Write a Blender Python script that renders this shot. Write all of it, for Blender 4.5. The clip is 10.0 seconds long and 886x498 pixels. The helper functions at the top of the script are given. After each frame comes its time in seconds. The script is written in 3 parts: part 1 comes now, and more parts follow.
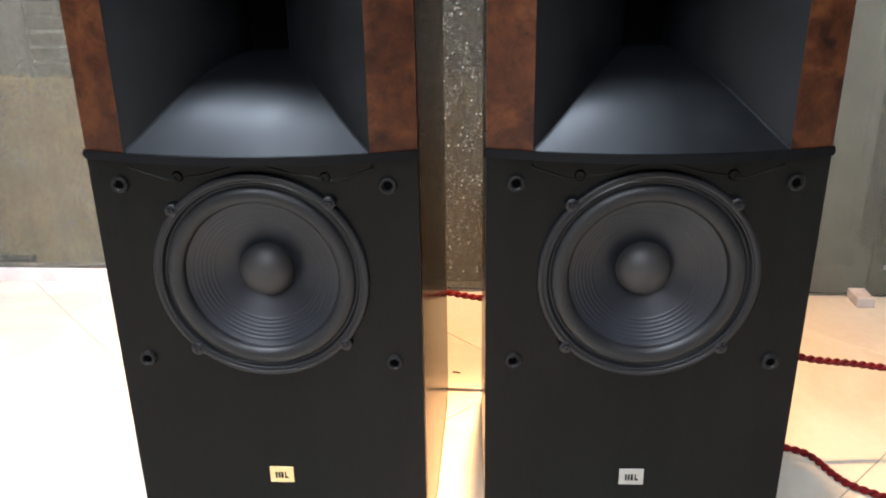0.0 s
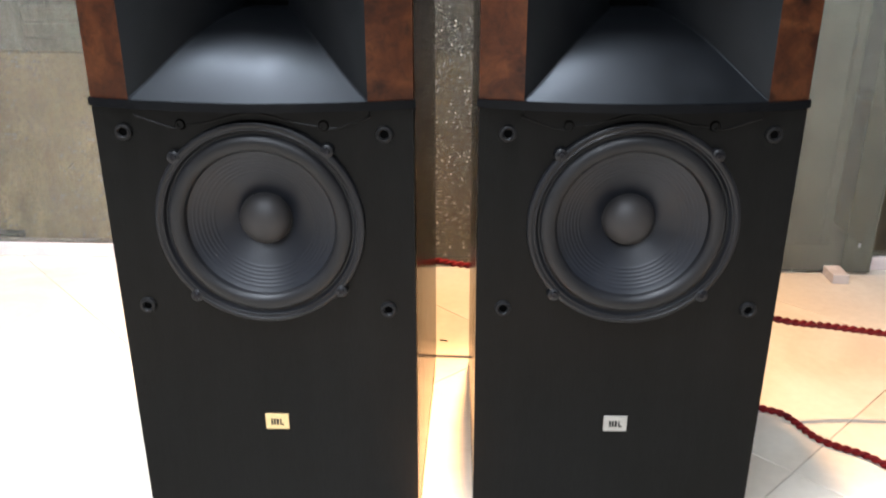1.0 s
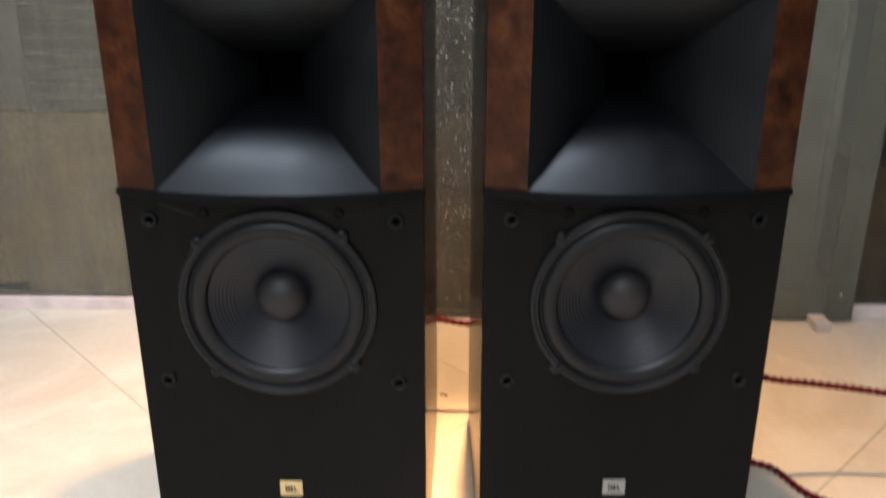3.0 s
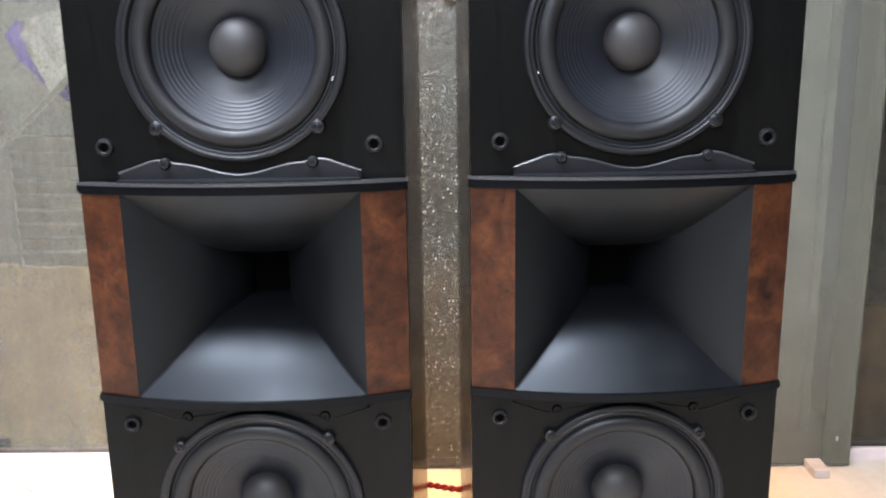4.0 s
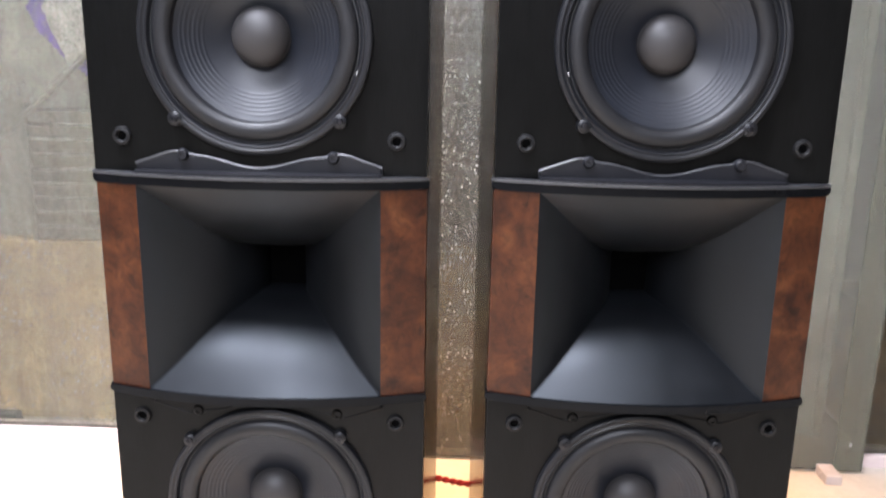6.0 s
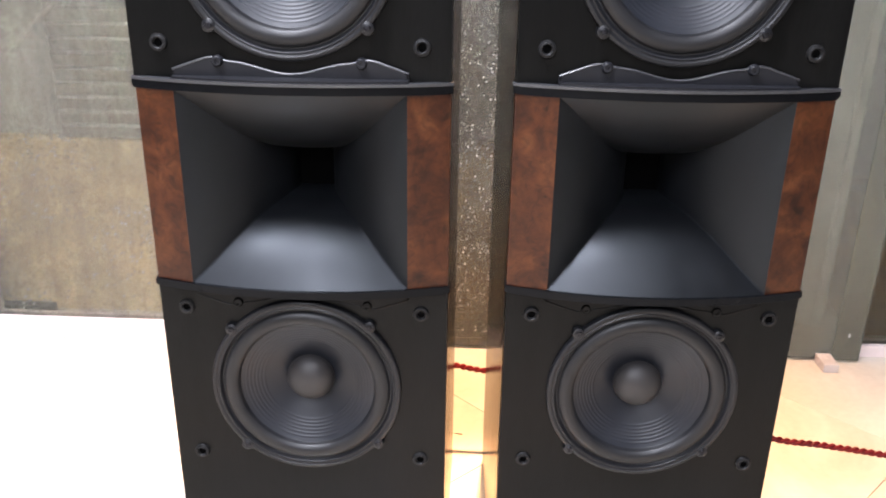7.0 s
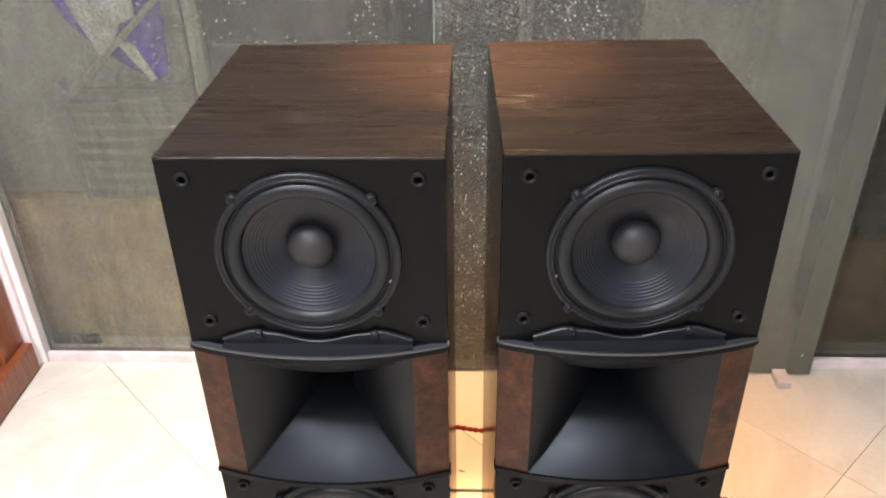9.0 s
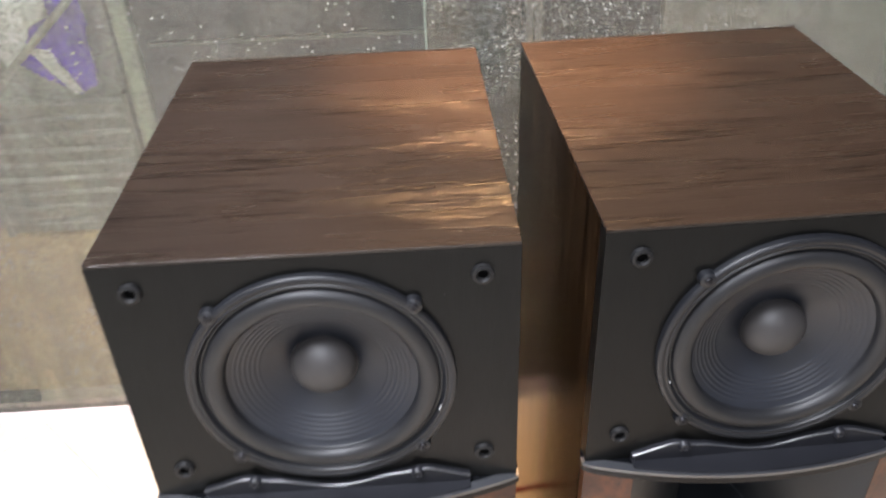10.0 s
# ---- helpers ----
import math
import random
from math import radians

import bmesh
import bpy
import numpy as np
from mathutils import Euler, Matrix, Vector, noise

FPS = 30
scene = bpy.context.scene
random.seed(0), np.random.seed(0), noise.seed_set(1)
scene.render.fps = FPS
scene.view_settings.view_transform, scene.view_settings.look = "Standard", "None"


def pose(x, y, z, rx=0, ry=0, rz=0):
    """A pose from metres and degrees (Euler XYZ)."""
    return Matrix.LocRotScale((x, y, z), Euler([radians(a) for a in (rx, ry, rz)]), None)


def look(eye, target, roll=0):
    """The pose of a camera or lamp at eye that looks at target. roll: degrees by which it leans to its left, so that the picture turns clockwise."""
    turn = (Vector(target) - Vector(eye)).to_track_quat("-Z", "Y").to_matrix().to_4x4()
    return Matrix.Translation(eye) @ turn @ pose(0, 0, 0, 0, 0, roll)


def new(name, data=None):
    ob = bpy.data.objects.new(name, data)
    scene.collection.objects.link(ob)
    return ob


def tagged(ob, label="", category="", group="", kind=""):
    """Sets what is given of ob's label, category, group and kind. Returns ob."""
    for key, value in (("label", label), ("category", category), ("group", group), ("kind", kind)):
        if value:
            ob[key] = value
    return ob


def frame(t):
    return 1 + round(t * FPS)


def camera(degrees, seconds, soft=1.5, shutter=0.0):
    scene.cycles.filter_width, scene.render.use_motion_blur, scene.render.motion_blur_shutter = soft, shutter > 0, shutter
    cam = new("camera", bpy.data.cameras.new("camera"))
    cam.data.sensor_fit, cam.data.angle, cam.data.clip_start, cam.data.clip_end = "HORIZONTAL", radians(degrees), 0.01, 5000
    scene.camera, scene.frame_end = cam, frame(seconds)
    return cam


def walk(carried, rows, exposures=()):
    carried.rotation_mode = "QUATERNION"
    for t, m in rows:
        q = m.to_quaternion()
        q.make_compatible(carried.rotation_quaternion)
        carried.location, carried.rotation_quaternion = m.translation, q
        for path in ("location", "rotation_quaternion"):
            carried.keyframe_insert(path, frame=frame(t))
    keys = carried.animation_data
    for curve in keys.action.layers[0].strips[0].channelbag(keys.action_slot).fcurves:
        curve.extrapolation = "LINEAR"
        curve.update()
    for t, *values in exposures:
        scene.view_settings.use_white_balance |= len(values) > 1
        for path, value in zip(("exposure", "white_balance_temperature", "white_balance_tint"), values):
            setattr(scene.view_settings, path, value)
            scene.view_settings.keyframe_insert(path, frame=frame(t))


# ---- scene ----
cam = camera(57.1, 10.0, 1.9, 0.4)
PATH = [
    (0, (0.25, -0.79, 0.751), (0.121, 1.07, 0.026), -0.9),
    (0.5, (0.248, -0.788, 0.741), (0.135, 1.078, 0.03), -0.8),
    (1, (0.24, -0.842, 0.709), (0.156, 1.021, -0.012), -0.0),
    (1.5, (0.237, -0.875, 0.687), (0.191, 0.97, -0.083), -0.4),
    (2, (0.246, -0.88, 0.682), (0.22, 0.954, -0.114), -1.3),
    (2.3, (0.238, -0.874, 0.68), (0.215, 0.955, -0.129), -1.1),
    (2.5, (0.229, -0.869, 0.692), (0.197, 0.962, -0.111), -1.1),
    (3, (0.216, -0.873, 0.786), (0.166, 1.014, 0.123), -0.0),
    (3.2, (0.209, -0.869, 0.823), (0.16, 1.049, 0.258), 1.1),
    (4.3, (0.225, -0.839, 0.904), (0.201, 1.118, 0.488), -1.3),
    (4.5, (0.224, -0.837, 0.911), (0.194, 1.122, 0.507), -1.1),
    (4.9, (0.214, -0.833, 0.91), (0.138, 1.133, 0.552), -0.2),
    (5, (0.202, -0.83, 0.921), (0.134, 1.134, 0.548), 0.1),
    (5.5, (0.207, -0.826, 0.921), (0.128, 1.137, 0.543), 0.8),
    (6, (0.214, -0.821, 0.911), (0.154, 1.121, 0.435), 1.1),
    (6.2, (0.21, -0.818, 0.888), (0.153, 1.109, 0.356), 1.1),
    (7.3, (0.189, -0.879, 0.944), (0.095, 0.975, 0.198), 1.2),
    (7.5, (0.174, -0.864, 0.949), (0.063, 1.019, 0.284), 1.6),
    (7.7, (0.185, -0.839, 1.049), (0.074, 1.016, 0.308), 0.9),
    (7.9, (0.199, -0.825, 1.14), (0.102, 1.013, 0.358), -0.2),
    (8, (0.213, -0.817, 1.23), (0.113, 0.972, 0.342), -0.7),
    (8.1, (0.21, -0.822, 1.286), (0.13, 0.953, 0.367), -0.9),
    (8.5, (0.204, -0.856, 1.447), (0.13, 0.864, 0.428), -1.3),
    (8.7, (0.201, -0.856, 1.469), (0.134, 0.837, 0.406), -1.1),
    (9, (0.203, -0.853, 1.454), (0.132, 0.851, 0.409), -1.0),
    (9.5, (0.159, -0.74, 1.431), (0.094, 0.947, 0.358), -1.0),
    (9.7, (0.119, -0.642, 1.417), (0.079, 1.036, 0.33), -1.4),
    (10, (0.093, -0.526, 1.409), (0.143, 1.128, 0.284), -2.3),
]
# seconds, stops, kelvin, tint
EXPOSURES = [(0.0, 0.42, 6400, 10), (0.6, 0.5, 6320, 10), (1.0, 0.48, 6320, 10), (1.5, 0.02, 6400, 10), (2.0, -0.27, 6550, 10), (2.5, -0.4, 6600, 10),
             (3.0, -0.42, 6550, 10), (3.6, 0.3, 6350, 11), (4.5, 1.08, 6200, 14), (5.0, 0.98, 6200, 15), (6.0, 0.95, 6400, 17), (7.5, 0.85, 6550, 17), (8.0, 0.8, 6550, 15),
             (8.5, 0.55, 6600, 14), (9.0, 0.25, 6700, 14), (9.5, 0.36, 6700, 14), (10.0, 0.7, 6600, 14)]
walk(cam, [(t, look(eye, target, roll)) for t, eye, target, roll in PATH], EXPOSURES)

# ---- world, lamps, exposure ----
world = bpy.data.worlds.new("world")
scene.world = world
world.use_nodes = True
world.node_tree.nodes["Background"].inputs[0].default_value = (0.5, 0.6, 0.7, 1)
world.node_tree.nodes["Background"].inputs[1].default_value = 0.05

LAMP = Vector((0.26, 0.79, 2.84))       # warm recessed downlight above the gap
spot = new("downlight_lamp", bpy.data.lights.new("downlight_lamp", "SPOT"))
spot.data.energy, spot.data.color = 480, (1.0, 0.59, 0.28)
spot.data.spot_size, spot.data.spot_blend, spot.data.shadow_soft_size = radians(50), 0.95, 0.06
spot.matrix_world = look(LAMP, (0.20, 0.28, 0))
core = new("downlight_beam", bpy.data.lights.new("downlight_beam", "SPOT"))   # bright middle of the same beam
core.data.energy, core.data.color = 1550, (1.0, 0.53, 0.25)
core.data.spot_size, core.data.spot_blend, core.data.shadow_soft_size = radians(16.5), 1.0, 0.03
core.matrix_world = look(LAMP, (0.212, 0.38, 1.05))
PANELS = [(-0.60, -0.58, 1.2, 0.6, 112), (-0.35, -2.50, 1.2, 1.2, 85), (-0.30, -4.20, 1.2, 1.2, 85)]  # cool ceiling panels: place, size, watts
for px, py, sx, sy, watts in PANELS:
    a = new("panel_lamp", bpy.data.lights.new("panel_lamp", "AREA"))
    a.data.shape, a.data.size, a.data.size_y = "RECTANGLE", sx - 0.04, sy - 0.04
    a.data.energy, a.data.color = watts, (0.84, 0.90, 1.0)
    a.matrix_world = pose(px, py, 2.88)

# ---- materials ----


def material(name, base, rough=0.5, metal=0.0, coat=0.0):
    m = bpy.data.materials.new(name)
    m.use_nodes = True
    b = m.node_tree.nodes["Principled BSDF"]
    b.inputs["Base Color"].default_value = (*base, 1)
    b.inputs["Roughness"].default_value = rough
    b.inputs["Metallic"].default_value = metal
    b.inputs["Coat Weight"].default_value = coat
    return m, m.node_tree, b


def coords(nt, scale=(1, 1, 1), kind="Object", turn=(0, 0, 0)):
    tc = nt.nodes.new("ShaderNodeTexCoord")
    mp = nt.nodes.new("ShaderNodeMapping")
    mp.inputs["Scale"].default_value = scale
    mp.inputs["Rotation"].default_value = [radians(v) for v in turn]
    nt.links.new(tc.outputs[kind], mp.inputs["Vector"])
    return mp.outputs["Vector"]


def noise_tex(nt, vec, scale, detail=4, rough=0.55, distort=0.0):
    n = nt.nodes.new("ShaderNodeTexNoise")
    n.inputs["Scale"].default_value, n.inputs["Detail"].default_value = scale, detail
    n.inputs["Roughness"].default_value, n.inputs["Distortion"].default_value = rough, distort
    nt.links.new(vec, n.inputs["Vector"])
    return n.outputs["Fac"]


def ramp(nt, fac, stops):
    r = nt.nodes.new("ShaderNodeValToRGB")
    while len(r.color_ramp.elements) < len(stops):
        r.color_ramp.elements.new(0.5)
    for e, (p, c) in zip(r.color_ramp.elements, stops):
        e.position, e.color = p, (*c, 1) if len(c) == 3 else c
    nt.links.new(fac, r.inputs["Fac"])
    return r.outputs["Color"]


def grey(a):
    return (a, a, a)


def mixed(nt, fac, a, b, mode="MIX"):
    m = nt.nodes.new("ShaderNodeMix")
    m.data_type, m.blend_type = "RGBA", mode
    for value, socket in ((fac, m.inputs[0]), (a, m.inputs[6]), (b, m.inputs[7])):
        if isinstance(value, (int, float)):
            socket.default_value = value
        elif isinstance(value, tuple):
            socket.default_value = (*value, 1)
        else:
            nt.links.new(value, socket)
    return m.outputs[2]


def bump(nt, b, height, strength=0.2, distance=0.002):
    n = nt.nodes.new("ShaderNodeBump")
    n.inputs["Strength"].default_value, n.inputs["Distance"].default_value = strength, distance
    nt.links.new(height, n.inputs["Height"])
    nt.links.new(n.outputs["Normal"], b.inputs["Normal"])


def wood(name, dark, light, along, rough, coat=0.0, fine=260, relief=0.25, coarse=16, shine=0.5, dust=0.0):
    """Straight-grained veneer; along: the axis of the grain."""
    m, nt, b = material(name, dark, rough, 0, coat)
    b.inputs["Coat Roughness"].default_value = 0.12
    squash = [1.0, 1.0, 1.0]
    squash["xyz".index(along)] = 0.045
    v = coords(nt, squash)
    f1 = noise_tex(nt, v, fine, 3, 0.6, 0.3)
    f2 = noise_tex(nt, v, coarse, 5, 0.6, 1.2)
    f3 = noise_tex(nt, coords(nt), 5, 3)
    c = ramp(nt, f2, [(0.32, dark), (0.52, tuple((p + q) / 2 for p, q in zip(dark, light))), (0.70, light)])
    pores = ramp(nt, f1, [(0.38, grey(0.35)), (0.55, grey(1.0))])
    c = mixed(nt, 0.75, c, pores, "MULTIPLY")
    c = mixed(nt, 0.35, c, ramp(nt, f3, [(0.3, grey(0.55)), (0.7, grey(1.15))]), "MULTIPLY")
    nt.links.new(c, b.inputs["Base Color"])
    nt.links.new(ramp(nt, f2, [(0.3, grey(rough * 0.93)), (0.7, grey(min(1, rough * 1.08)))]), b.inputs["Roughness"])
    bump(nt, b, f1, relief, 0.0006)
    b.inputs["Specular IOR Level"].default_value = shine
    if dust:
        speck = nt.nodes.new("ShaderNodeTexVoronoi")
        speck.inputs["Scale"].default_value = 26
        nt.links.new(coords(nt), speck.inputs["Vector"])
        few = mixed(nt, 1.0, ramp(nt, speck.outputs["Distance"], [(0.015, grey(1.0)), (0.03, grey(0.0))]),
                    ramp(nt, noise_tex(nt, coords(nt), 7, 2), [(0.52, grey(0.0)), (0.60, grey(1.0))]), "MULTIPLY")
        nt.links.new(mixed(nt, few, c, (dust, dust, dust)), b.inputs["Base Color"])
    return m


def plastic(name, base, rough, grain=900, relief=0.12, vary=0.17, shine=0.14):
    m, nt, b = material(name, base, rough)
    b.inputs["Specular IOR Level"].default_value = shine
    v = coords(nt)
    g = noise_tex(nt, v, grain, 2)
    d = noise_tex(nt, v, 14, 5, 0.6)
    lo, hi = tuple(x * (1 - vary) for x in base), tuple(x * (1 + vary) for x in base)
    nt.links.new(ramp(nt, d, [(0.3, lo), (0.7, hi)]), b.inputs["Base Color"])
    nt.links.new(ramp(nt, d, [(0.3, grey(rough * 0.85)), (0.7, grey(min(1, rough * 1.2)))]), b.inputs["Roughness"])
    bump(nt, b, g, relief, 0.0004)
    return m


def top_material():
    """Satin black-brown oak veneer: open pores in bands that run across."""
    m, nt, b = material("dark_walnut_across", (0.010, 0.006, 0.005), 0.42)
    wave = noise_tex(nt, coords(nt, (0.5, 1, 1)), 6, 2, 0.5)
    bend = nt.nodes.new("ShaderNodeVectorMath")      # the grain wanders a little
    bend.operation = "MULTIPLY_ADD"
    bend.inputs[1].default_value = (0.0, 0.016, 0.0)
    nt.links.new(wave, bend.inputs[0])
    nt.links.new(coords(nt), bend.inputs[2])

    def along(squeeze):
        mp = nt.nodes.new("ShaderNodeMapping")
        mp.inputs["Scale"].default_value = (squeeze, 1, 1)
        nt.links.new(bend.outputs[0], mp.inputs["Vector"])
        return mp.outputs["Vector"]
    line = noise_tex(nt, along(0.05), 230, 2, 0.55, 0.5)
    hair = noise_tex(nt, along(0.026), 460, 2, 0.6, 0.3)
    where = noise_tex(nt, along(0.20), 15, 3, 0.6, 0.4)
    tone = noise_tex(nt, along(0.09), 26, 4, 0.6, 0.6)
    c = ramp(nt, tone, [(0.3, (0.0072, 0.0054, 0.0046)), (0.7, (0.0118, 0.0085, 0.0068))])
    band = ramp(nt, where, [(0.42, grey(0.22)), (0.60, grey(1.0))])
    pore = mixed(nt, 1.0, ramp(nt, line, [(0.55, grey(0.0)), (0.66, grey(0.75))]), band, "MULTIPLY")
    fine = mixed(nt, 1.0, ramp(nt, hair, [(0.50, grey(0.0)), (0.64, grey(0.6))]), band, "MULTIPLY")
    pore = mixed(nt, 1.0, pore, fine, "LIGHTEN")
    nt.links.new(mixed(nt, pore, c, (0.0012, 0.0009, 0.0008)), b.inputs["Base Color"])
    nt.links.new(ramp(nt, tone, [(0.3, grey(0.30)), (0.7, grey(0.25))]), b.inputs["Roughness"])
    gloss = mixed(nt, 1.0, ramp(nt, pore, [(0.0, grey(0.34)), (1.0, grey(0.07))]), ramp(nt, tone, [(0.3, grey(0.80)), (0.7, grey(1.1))]), "MULTIPLY")
    nt.links.new(gloss, b.inputs["Specular IOR Level"])      # no varnish in the pores
    b.inputs["Specular Tint"].default_value = (1.0, 0.95, 0.92, 1)
    bump(nt, b, ramp(nt, pore, [(0.0, grey(1.0)), (1.0, grey(0.0))]), 0.5, 0.0006)
    return m


BAFFLE = wood("black_ash_veneer", (0.0026, 0.0027, 0.0026), (0.0047, 0.0047, 0.0045), "z", 0.30, 0.0, 900, 0.3, 30, 0.12, 0.12)
SIDE = wood("dark_walnut_upright", (0.0016, 0.0009, 0.0005), (0.030, 0.016, 0.0075), "z", 0.20, 0.0, 150, 0.08, 48, 0.018)
side_tree = SIDE.node_tree       # the varnish takes the wood's own streaks
side_tree.links.new(ramp(side_tree, noise_tex(side_tree, coords(side_tree, (1, 1, 0.05)), 42, 4, 0.6, 0.6),
                         [(0.36, (0.12, 0.06, 0.024)), (0.46, (0.62, 0.40, 0.19)), (0.56, (0.98, 0.70, 0.39)), (0.7, (1.0, 0.82, 0.54))]),
                    side_tree.nodes["Principled BSDF"].inputs["Specular Tint"])
TOP = top_material()
HORN = plastic("horn_plastic", (0.0028, 0.0032, 0.0039), 0.41, 700, 0.10, shine=0.31)
HORN.node_tree.nodes["Principled BSDF"].inputs["Specular Tint"].default_value = (0.86, 0.93, 1.0, 1)
LIP = plastic("trim_plastic", (0.0030, 0.0033, 0.0040), 0.20, shine=0.10)
# Paler and glossier than the trim: paints the highlight on moulded edges.
EDGE_LIGHT = plastic("edge_highlight_plastic", (0.020, 0.021, 0.024), 0.36, shine=1.0)
# Darker copy of the flange plastic: the lower flange's shade put into colour.
FLANGE_SHADED = plastic("shaded_flange_plastic", (0.0022, 0.0023, 0.0024), 0.34, 500, 0.2, shine=0.13)
FLANGE = plastic("flange_plastic", (0.0085, 0.0088, 0.0108), 0.40, shine=0.26)
FRAME = plastic("driver_frame", (0.0066, 0.0070, 0.0084), 0.40, shine=0.30)
RUBBER = plastic("surround_rubber", (0.0066, 0.0068, 0.0078), 0.46, shine=0.33)
CONE = plastic("paper_cone", (0.0062, 0.0076, 0.0112), 0.41, 600, 0.2, 0.12, 0.37)
DOME = plastic("dust_cap", (0.0210, 0.0195, 0.0195), 0.54, 1500, 0.1, 0.12, 0.40)
SOCKET = plastic("socket_rubber", (0.0075, 0.0074, 0.0076), 0.5, shine=0.18)
BLACK = plastic("black_plastic", (0.008, 0.008, 0.009), 0.5)
SCREW, _, _ = material("screw_steel", (0.03, 0.03, 0.034), 0.4, 1.0)
VOID, _, void_bsdf = material("deep_black", (0.002, 0.002, 0.002), 0.9)
void_bsdf.inputs["Specular IOR Level"].default_value = 0.0


def burl_material():
    """Red-brown burl: broad smooth clouds, a few dark round eyes."""
    m, nt, b = material("burl_veneer", (0.09, 0.03, 0.012), 0.38, 0, 0.0)
    b.inputs["Specular IOR Level"].default_value = 0.24
    oi = nt.nodes.new("ShaderNodeObjectInfo")
    shift = nt.nodes.new("ShaderNodeVectorMath")
    shift.operation = "MULTIPLY_ADD"
    shift.inputs[1].default_value = (5.0, 3.0, 7.0)
    nt.links.new(oi.outputs["Random"], shift.inputs[0])
    nt.links.new(coords(nt), shift.inputs[2])
    v = shift.outputs[0]
    cloud = noise_tex(nt, v, 24, 4, 0.55, 0.8)
    curl = noise_tex(nt, v, 75, 4, 0.6, 1.2)
    eyes = noise_tex(nt, v, 48, 2, 0.4, 0.8)
    c = ramp(nt, cloud, [(0.30, (0.016, 0.0040, 0.0014)), (0.44, (0.036, 0.0098, 0.0031)), (0.58, (0.056, 0.0166, 0.0051)), (0.72, (0.074, 0.025, 0.0080))])
    c = mixed(nt, 0.7, c, ramp(nt, eyes, [(0.28, grey(0.15)), (0.38, grey(1.0))]), "MULTIPLY")
    c = mixed(nt, 0.7, c, ramp(nt, curl, [(0.30, grey(0.35)), (0.58, grey(1.15))]), "MULTIPLY")
    nt.links.new(c, b.inputs["Base Color"])
    bump(nt, b, curl, 0.04, 0.0005)
    return m


BURL = burl_material()


def badge_material(name, base, metal):
    m, nt, b = material(name, base, 0.32, metal)
    f = noise_tex(nt, coords(nt), 300, 3)
    nt.links.new(ramp(nt, f, [(0.3, tuple(x * 0.85 for x in base)), (0.7, base)]), b.inputs["Base Color"])
    return m


GOLD = badge_material("gold_plate", (0.80, 0.58, 0.28), 0.35)
SILVER = badge_material("silver_plate", (0.38, 0.365, 0.335), 0.35)


def tile_material():
    m, nt, b = material("polished_tile", (0.7, 0.64, 0.55), 0.16)
    v = coords(nt)
    oi = nt.nodes.new("ShaderNodeObjectInfo")
    big = noise_tex(nt, v, 3.2, 6, 0.6, 1.0)
    small = noise_tex(nt, v, 60, 4, 0.6)
    c = ramp(nt, big, [(0.3, (0.60, 0.515, 0.41)), (0.55, (0.70, 0.63, 0.53)), (0.75, (0.76, 0.71, 0.62))])
    c = mixed(nt, 0.25, c, ramp(nt, small, [(0.3, grey(0.8)), (0.7, grey(1.05))]), "MULTIPLY")
    c = mixed(nt, 0.5, c, ramp(nt, oi.outputs["Random"], [(0.0, grey(0.93)), (1.0, grey(1.04))]), "MULTIPLY")
    nt.links.new(c, b.inputs["Base Color"])
    nt.links.new(ramp(nt, small, [(0.3, grey(0.13)), (0.8, grey(0.24))]), b.inputs["Roughness"])
    bump(nt, b, big, 0.02, 0.002)
    return m


TILE = tile_material()
GROUT = plastic("tile_grout", (0.16, 0.13, 0.10), 0.9, 300, 0.3)


